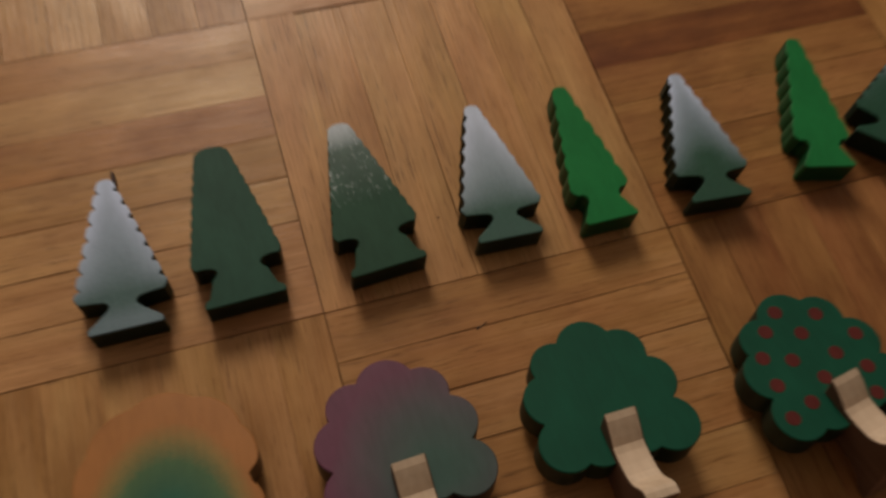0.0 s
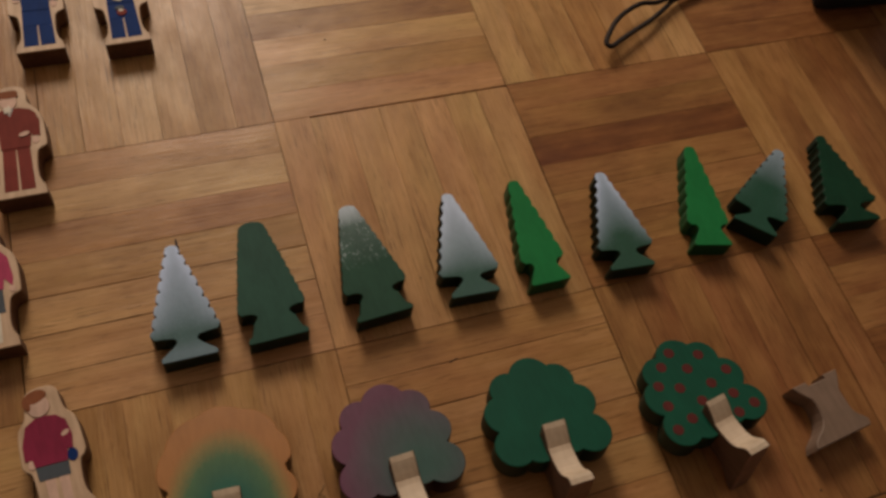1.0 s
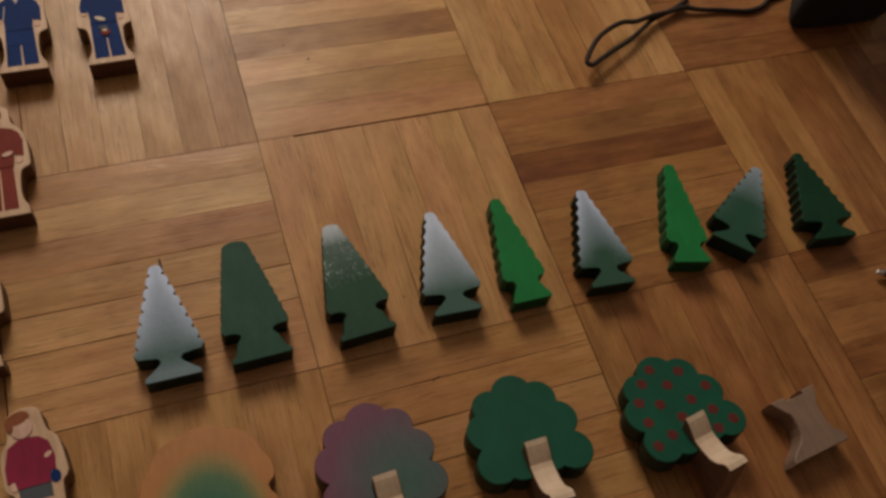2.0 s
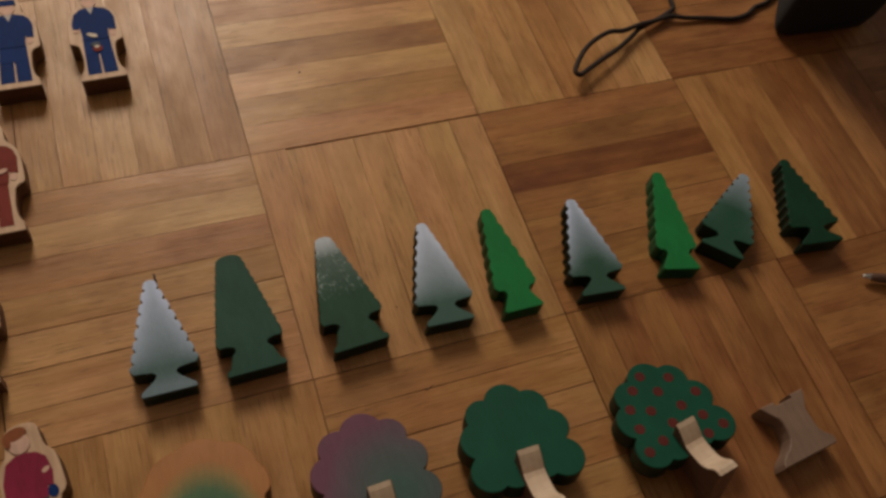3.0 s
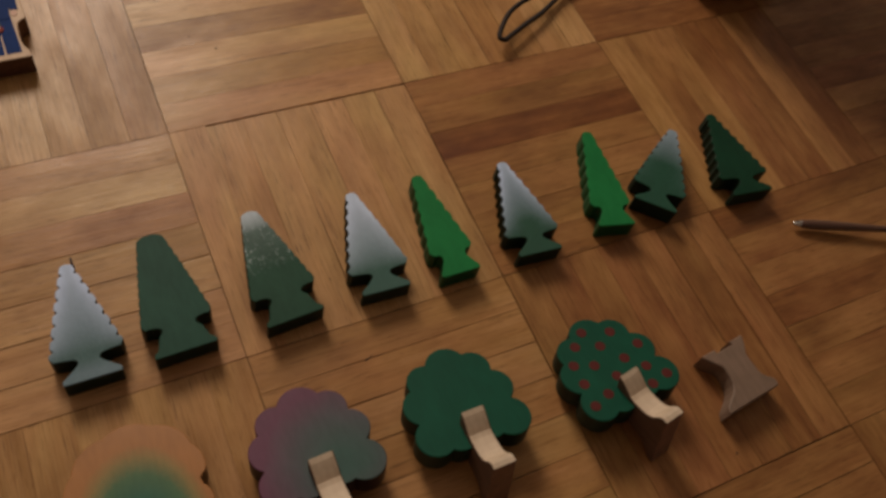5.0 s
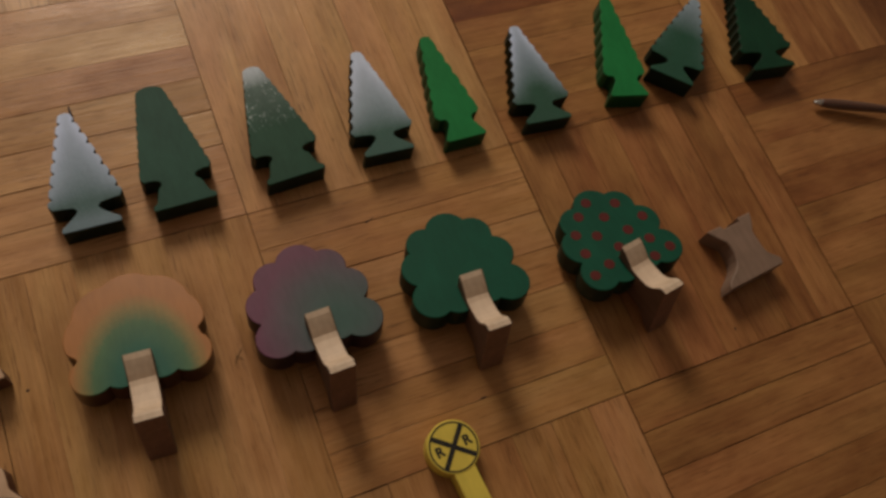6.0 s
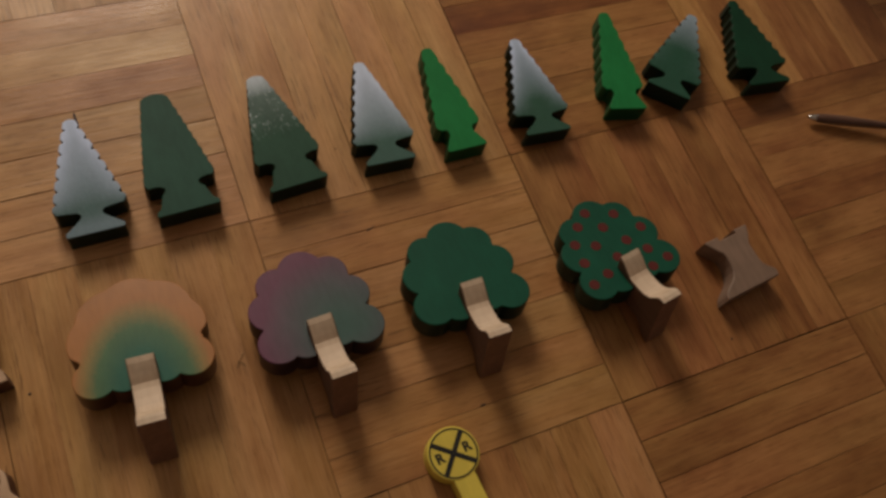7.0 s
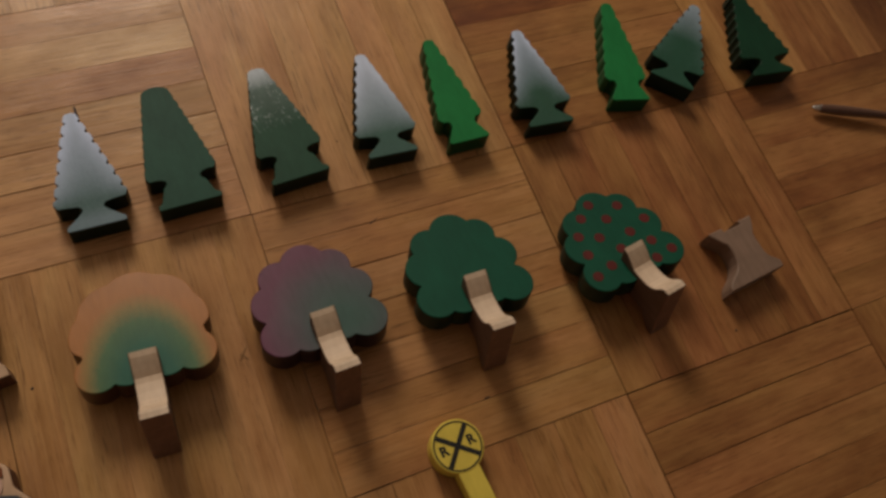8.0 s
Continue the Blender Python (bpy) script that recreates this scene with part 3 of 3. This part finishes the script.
def worker(cloth, leg, hat, extra=(), split=20.0, half=8.8, face_x=0.0):
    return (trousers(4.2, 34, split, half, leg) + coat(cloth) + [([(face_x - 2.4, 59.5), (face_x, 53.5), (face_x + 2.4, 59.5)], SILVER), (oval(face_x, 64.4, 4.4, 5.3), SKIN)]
            + [(rounded(face_x - 5.6, face_x + 5.2, 67.6, 72.0, 1.8), hat), (oval(face_x + 0.3, 67.6, 5.0, 0.9, 14), hat)] + list(extra))


figure((-0.1640, 0.0665), 0, 74, worker(BLUE, BLUE, BLUE), "flat wooden toy figure in blue, lying on parquet")
figure((-0.1226, 0.0672), 0, 74, worker(BLUE, BLUE, BLUE, [([(-8.2, 41.6), (-7.8, 41.6), (-6.4, 52), (-6.9, 52)], CREAM)]), "flat wooden toy figure in plain blue work clothes")
figure((-0.0735, 0.0650), 1, 74, worker(BLUE, BLUE, SILVER, [(oval(-0.2, 24.2, 2.9, 2.6, 14), MAROON), (oval(-1.0, 27.8, 2.8, 1.8, 14), SLATE), (oval(-1.8, 35.4, 3.4, 1.5, 14, -0.5), CREAM), (oval(-0.4, 25.4, 1.5, 0.9, 10), CREAM)]),
       "flat wooden toy figure in blue with red badge")
figure((-0.1414, -0.0322), 0, 76, worker(MAROON, MAROON, AUBURN, [(oval(-1.6, 58.6, 1.0, 2.8, 12), CREAM), (oval(-3.4, 58.4, 0.9, 2.4, 12), CREAM), (oval(5.0, 40.4, 3.0, 1.5, 12, 0.3), SKIN)], split=31.0, half=7.8, face_x=-1.6),
       "flat wooden toy figure in maroon suit and cap")
figure((-0.1620, -0.1173), 0, 71, [([(-5.6, 3), (-1.4, 3), (-1.0, 21), (-5.6, 21)], CREAM), ([(1.4, 3), (5.6, 3), (5.6, 21), (1.0, 21)], CREAM), ([(-8.2, 19), (8.2, 19), (7.4, 34), (-7.4, 34)], SLATE),
       ([(-8.0, 32), (8.0, 32), (8.6, 38), (12.4, 33), (13.0, 38), (11.0, 50), (8.0, 54), (3, 56), (-3, 56), (-8.0, 54), (-11.0, 50), (-13.0, 38), (-12.4, 33), (-8.6, 38)], PINK), (oval(12.2, 31.6, 1.6, 2.0, 10), SKIN),
       (oval(0, 61, 4.4, 5.0), SKIN), (rounded(-5, 5, 63.5, 68.0, 1.8), AUBURN)], "flat wooden toy figure in pink jacket, grey skirt")
figure((-0.1362, -0.2058), 6, 65, [([(-5.4, 2.4), (-1.8, 2.4), (-1.4, 20), (-5.8, 20)], SKIN), ([(0.4, 2.4), (4.0, 2.4), (4.6, 20), (0.2, 20)], SKIN), ([(-8.0, 19.8), (5.4, 18.6), (5.8, 27.6), (-8.6, 28)], SLATE),
       (oval(8.0, 27.4, 2.4, 3.2, 14), BLUE), (oval(-9.6, 28.4, 1.7, 2.4, 12), SKIN),
       ([(-8.6, 26.6), (5.4, 25.4), (6.4, 31), (8.8, 30.4), (9.8, 37), (8.4, 45), (4.6, 48.6), (0, 49.8), (-4.6, 49.6), (-9.2, 47), (-12.0, 38), (-12.2, 30.8), (-9.0, 30.4)], CRIMSON),
       (oval(7.0, 38.6, 2.0, 1.2, 12, 0.5), SKIN), (oval(-1.6, 55.0, 4.8, 5.2), SKIN), (oval(-2.6, 60.2, 5.4, 3.2, 18, 0.15), AUBURN), (oval(-6.6, 57.4, 1.6, 3.4, 12, 0.2), AUBURN)],
       "flat wooden toy figure in crimson jumper and shorts", wide=13.8, head=8.0)
figure((-0.1385, -0.3140), 0, 74, worker(SLATE, SLATE, AUBURN), "flat wooden toy figure with brown cap, lying down")


# ---- railroad crossing sign lying flat ----
sign = new("toy_crossing_sign")
sign.matrix_world = pose(0.0551, -0.3000, 0.0004, 0, 0, 5.5)
R, T = 0.0128, 0.0105
bm = bmesh.new()
slab(bm, oval(0, 0, R, R, 56), 0.0, T, 0.0005)
disc = part("disc", bm, YELLOW, sign, "yellow painted wooden disc")
bm = bmesh.new()
slab(bm, [(-0.0056, -0.068), (0.0056, -0.068), (0.0056, -0.0108), (-0.0056, -0.0108)], 0.0003, T - 0.0002, 0.0005)
part("post", bm, YELLOW, sign)
bm = bmesh.new()
slab(bm, [(-0.013, -0.0760), (0.013, -0.0760), (0.013, -0.0675), (-0.013, -0.0675)], 0.0, 0.0125, 0.0005)
part("foot", bm, YELLOW, sign)
bm = bmesh.new()
outer, inner = oval(0, 0, R - 0.0009, R - 0.0009, 64), oval(0, 0, R - 0.0017, R - 0.0017, 64)
lo = [bm.verts.new((x, y, T - 0.0002)) for x, y in outer], [bm.verts.new((x, y, T - 0.0002)) for x, y in inner]
hi = [bm.verts.new((x, y, T + 0.0001)) for x, y in outer], [bm.verts.new((x, y, T + 0.0001)) for x, y in inner]
for i in range(64):
    j = (i + 1) % 64
    bm.faces.new((hi[0][i], hi[0][j], hi[1][j], hi[1][i]))
    bm.faces.new((lo[0][i], lo[0][j], hi[0][j], hi[0][i]))
    bm.faces.new((hi[1][i], hi[1][j], lo[1][j], lo[1][i]))
part("ring", bm, INK, disc, "thin black printed ring")
for a in (46, -43):
    bm = bmesh.new()
    c, s = math.cos(radians(a)), math.sin(radians(a))
    L, w = R - 0.0012, 0.0012
    slab(bm, [(x * c - y * s, x * s + y * c) for x, y in ((-L, -w), (L, -w), (L, w), (-L, w))], T - 0.0002, T + 0.00012 + (0.00003 if a > 0 else 0), 0.00003)
    part("cross_bar", bm, INK, disc, "black printed cross bar")
for sx in (-1, 1):
    cu = bpy.data.curves.new("letter", "FONT")
    cu.body, cu.size, cu.align_x, cu.align_y, cu.extrude, cu.offset = "R", 0.0066, "CENTER", "CENTER", 0.0001, 0.00026
    tmp = new("letter_source", cu)
    me = bpy.data.meshes.new_from_object(tmp.evaluated_get(bpy.context.evaluated_depsgraph_get()))
    bpy.data.objects.remove(tmp)
    me.materials.clear()
    me.materials.append(INK)
    letter = new("letter", me)
    letter.parent = disc
    letter.matrix_local = pose(sx * 0.0072, 0.0002, T + 0.00005)
    letter["label"] = "black printed letter R"
tagged(sign, "yellow wooden toy railroad crossing sign lying flat", "toy sign")


# ---- pen ----
pen = new("pen")
pen.matrix_world = pose(0.3516, -0.1794, 0.0044, 0, -2.2, -22.8)


def turned(profile, sides=20):
    """A body turned about the local x axis from (x, r) in mm."""
    bm = bmesh.new()
    rings = [[bm.verts.new((x * MM, r * MM * math.cos(2 * math.pi * k / sides), r * MM * math.sin(2 * math.pi * k / sides))) for k in range(sides)] for x, r in profile]
    for a, b in zip(rings, rings[1:]):
        for k in range(sides):
            bm.faces.new((a[k], a[(k + 1) % sides], b[(k + 1) % sides], b[k]))
    bm.faces.new(rings[0][::-1])
    bm.faces.new(rings[-1])
    return bm


part("tip", turned([(0, 0.7), (0.8, 1.3), (3.0, 2.0), (4.4, 2.3), (5.0, 2.3)]), STEEL, pen, "small bright steel tip", True)
part("barrel", turned([(4.8, 2.1), (6.0, 2.6), (12, 3.1), (22, 3.3), (34, 3.0), (48, 2.5), (60, 2.2), (73, 2.1)]), PEN_BODY, pen, "glossy dark brown plastic barrel", True)
part("collar", turned([(72.2, 1.8), (72.4, 2.6), (74.6, 2.8), (74.8, 2.0)]), STEEL, pen, "thin steel collar", True)
part("cap", turned([(74, 3.0), (74.6, 5.4), (76.5, 6.8), (80, 7.2), (130, 7.0), (134, 5.0), (135, 2.0)], 28), INK, pen, "thick black cap", True)
tagged(pen, "slim dark brown pen with steel tip and thick cap", "pen")


# ---- black bag with a drawstring loop ----
bag = new("bag")
bag.matrix_world = pose(0.4465, 0.0515, 0.0, 0, 0, -3.0)
bm = bmesh.new()
rings = []
for z, hx, hy, sx, sy in ((0.0004, 40, 30, 0, 0), (0.003, 45, 34, 0, 0), (0.010, 48, 35, 0, 0), (0.045, 51, 36, 2, 0), (0.085, 56, 37, 6, 0), (0.125, 59, 37, 9, 0), (0.160, 57, 33, 10, 0), (0.176, 48, 24, 10, 0), (0.180, 28, 12, 10, 0)):
    ring = []
    for k in range(48):
        a = 2 * math.pi * k / 48
        c, s = math.cos(a), math.sin(a)
        e = 0.34
        x = hx * math.copysign(abs(c) ** e, c) + sx
        y = hy * math.copysign(abs(s) ** e, s) + sy
        x += 0.7 * (y + hy)
        w = noise.noise(Vector((x * 0.05, y * 0.05, z * 40))) * 1.6 * min(1, z / 0.03)
        ring.append(bm.verts.new((x * MM + w * MM, y * MM + w * MM, z)))
    rings.append(ring)
for a, b in zip(rings, rings[1:]):
    for k in range(48):
        bm.faces.new((a[k], a[(k + 1) % 48], b[(k + 1) % 48], b[k]))
bm.faces.new(rings[0][::-1])
bm.faces.new(rings[-1])
part("body", bm, FABRIC, bag, "", True)
tagged(bag, "small black fabric bag standing on the parquet", "bag")

def cord_line(pts, z=0.0021):
    return smooth_line([Vector((x * MM, y * MM, (h if h else 0) * MM + z)) for x, y, h in pts], 8)

bm = bmesh.new()
tube(bm, cord_line([(442, 78, 4), (428, 64, 2), (417, 55, 0), (404, 52, 0), (393, 46, 0), (379, 44, 0), (360, 48, 0), (340, 51, 1), (327, 54, 2), (312, 51, 3), (297, 48, 5), (281, 44, 6), (269, 44, 7), (254, 38, 8), (243, 31, 8), (234, 22, 8), (228, 14, 8), (231, 11, 7), (239, 15, 6), (255, 23, 5), (270, 30, 4), (287, 40, 3), (298, 47, 2), (313, 52, 2), (327, 58, 1), (334, 62, 1), (336, 69, 1), (341, 92, 0), (340, 116, 0), (334, 140, 0), (322, 162, 0)]), 0.0018, 10)
tagged(new("cord", mesh_of("cord", bm, CORD, True)), "thin black cord lying in a loose loop", "cord")

# a low round piece past the loop of cord, only its near rim in view
puck = new("wooden_puck")
puck.location = (0.2430, 0.1360, 0.0004)
bm = bmesh.new()
slab(bm, oval(0, 0, 0.0285, 0.0285, 56), 0.0, 0.0090, 0.0012, hub=(0, 0))
part("rim", bm, TRUNK_BROWN, puck, "brown wooden rim")
bm = bmesh.new()
slab(bm, oval(0, 0, 0.0205, 0.0205, 48), 0.0086, 0.0150, 0.0016, hub=(0, 0))
part("top", bm, INK, puck, "black rounded top")
tagged(puck, "low round brown wooden piece with black top", "wooden piece")

# a few dark specks and scuffs pressed into the floor varnish
for x, y, rx, ry, turn in ((45.5, 58.4, 0.9, 0.6, 0.6), (32.0, 72.0, 0.5, 0.4, 0), (56.8, -122.2, 0.5, 0.4, 0), (-117.8, -208.8, 0.8, 0.6, 0.2), (59.6, -173.6, 3.0, 0.25, 0.42), (58.0, -174.0, 1.2, 0.4, 0.3), (81.0, -281.6, 1.8, 0.5, 0.05), (228.4, -292.8, 0.8, 0.5, 0.9)):
    bm = bmesh.new()
    slab(bm, oval(x * MM, y * MM, rx * MM, ry * MM, 12, turn), -0.0005, 0.00022, 0.0001)
    tagged(new("speck", mesh_of("speck", bm, DIRT)), "tiny dark speck of dirt on the parquet", "speck", "specks on the floor")

# a wisp of dark green lint beside the purple tree
bm = bmesh.new()
for pts in ([(-27.4, -225.6), (-26.2, -224.4), (-25.4, -222.6), (-23.6, -220.9), (-22.4, -219.4)], [(-26.6, -222.8), (-25.2, -223.6), (-23.9, -224.8), (-23.4, -226.2)]):
    tube(bm, smooth_line([Vector((x * MM, y * MM, 0.0005)) for x, y in pts], 4), 0.00013, 6)
tagged(new("lint", mesh_of("lint", bm, LINT, True)), "small wisp of dark green lint on the floor", "lint")


# ---- parquet slats, square by square ----
# Wood tone per slat, with lamp falloff added: left squares lighter, right darker.
TONES_WITH_FALLOFF = {
    (0, 0): "7685867", (-1, 0): "6778765", (1, 0): "8775678", (2, 0): "3343233", (0, -1): "8788888", (1, -1): "4554244", (2, -1): "6454353", (3, -1): "3343334",
    (-1, -1): "8887586", (0, -2): "6676766", (1, -2): "5444434", (2, -2): "4443443", (-1, -2): "7778787", (-1, -3): "8888787", (-2, -2): "7778787", (0, -3): "7665667", (1, -3): "4354544", (2, -3): "4443434",
    (3, 0): "4434343", (4, 0): "3443434", (3, -2): "4454544", (4, -1): "4544544", (-2, -1): "5655655", (-2, 0): "5665565",
}
WORN = {(0, -1), (1, 0), (-1, -1), (1, -3), (0, -2), (0, -3), (1, -2)}  # squares whose slats have dried out and drawn apart
slat_meshes = []
for gap, chip in ((0.00002, 0.00003), (0.00003, 0.00004), (0.00005, 0.00012), (0.00009, 0.00018), (0.00018, 0.00025), (0.00034, 0.00035)):
    # the long edges wander a little and carry a chip or two
    hx, hy = BLOCK / 2 - rng.uniform(0.4, 0.9) * gap - 0.00007, PITCH / 2 - gap / 2
    xs = [-hx] + [hx * (-0.6 + 0.3 * k) + rng.uniform(-0.006, 0.006) for k in range(5)] + [hx]
    low = [(x, -hy + rng.choice((0.0, 0.0, chip / 2, chip))) for x in xs]
    high = [(x, hy - rng.choice((0.0, 0.0, chip / 2, chip))) for x in xs[::-1]]
    bm = bmesh.new()
    rings = [[bm.verts.new((x * k, y - math.copysign(c, y), z)) for x, y in low + high] for z, c, k in ((-0.0034, 0, 1), (-0.00004, 0, 1), (0, 0.00004, 0.9995))]
    for lower, upper in zip(rings, rings[1:]):
        for k in range(14):
            bm.faces.new((lower[k], lower[(k + 1) % 14], upper[(k + 1) % 14], upper[k]))
    bm.faces.new(rings[2])
    slat_meshes.append(mesh_of("slat", bm, OAK))
nx0, nx1 = math.floor(X0 / BLOCK), math.ceil(X1 / BLOCK)
ny0, ny1 = math.floor(Y0 / BLOCK), math.ceil(Y1 / BLOCK)
verts, faces = [], []
for i in range(nx0, nx1):
    for j in range(ny0, ny1):
        flat = (i + j) % 2 == 0
        near = -2 <= i <= 4 and -3 <= j <= 2
        tones = TONES_WITH_FALLOFF.get((i, j), "")
        inset = rng.uniform(0.00006, 0.00020)  # each square stands a hair apart from its neighbours
        pack = 1 - 2 * inset / BLOCK
        for k in range(SLATS):
            o = BLOCK / 2 + (k + 0.5 - SLATS / 2) * PITCH * pack
            x, y = (i * BLOCK + BLOCK / 2, j * BLOCK + o) if flat else (i * BLOCK + o, j * BLOCK + BLOCK / 2)
            if near:
                ob = new("slat", rng.choices(slat_meshes, (1, 2, 3, 3, 2, 1) if (i, j) in WORN else (5, 5, 4, 2, 1, 0.5))[0])
                ob.parent = floor
                shrunk = rng.uniform(0.005, 0.008) if (i, j) == (0, -1) and k > 0 else 0.0  # slats drawn back from an open joint at their far ends
                m = pose(x, y - BLOCK * shrunk / 2, -rng.uniform(0, 0.00008), rng.uniform(-0.12, 0.12), rng.uniform(-0.03, 0.03), (0 if flat else 90) + rng.choice((0, 180)))
                ob.matrix_local = m @ Matrix.Diagonal((pack * (1 - shrunk), pack, 1, 1))
                tone = (int(tones[k]) if tones else rng.choice((4, 5, 5, 6))) / 10 + rng.uniform(-0.03, 0.03)
                ob.color = (tone, min(1, max(0, 1.0 - tone + rng.uniform(-0.3, 0.3))), 0.5, 1)  # lightness, and how reddish the strip is
            else:
                hx, hy = (BLOCK / 2, PITCH / 2) if flat else (PITCH / 2, BLOCK / 2)
                hx, hy = hx - 0.00015, hy - 0.00015
                n = len(verts)
                verts += [(x + a * hx, y + b * hy, z) for z in (-0.0034, 0) for a, b in ((-1, -1), (1, -1), (1, 1), (-1, 1))]
                faces += [(n + 4, n + 5, n + 6, n + 7)] + [(n + a, n + (a + 1) % 4, n + 4 + (a + 1) % 4, n + 4 + a) for a in range(4)]
far_me = bpy.data.meshes.new("slats_around")
far_me.from_pydata(verts, [], faces)
far_me.materials.append(OAK_FAR)
far_ob = new("slats_around", far_me)
far_ob.parent = floor
tagged(far_ob, "oak parquet slats of the rest of the floor", kind="stuff")
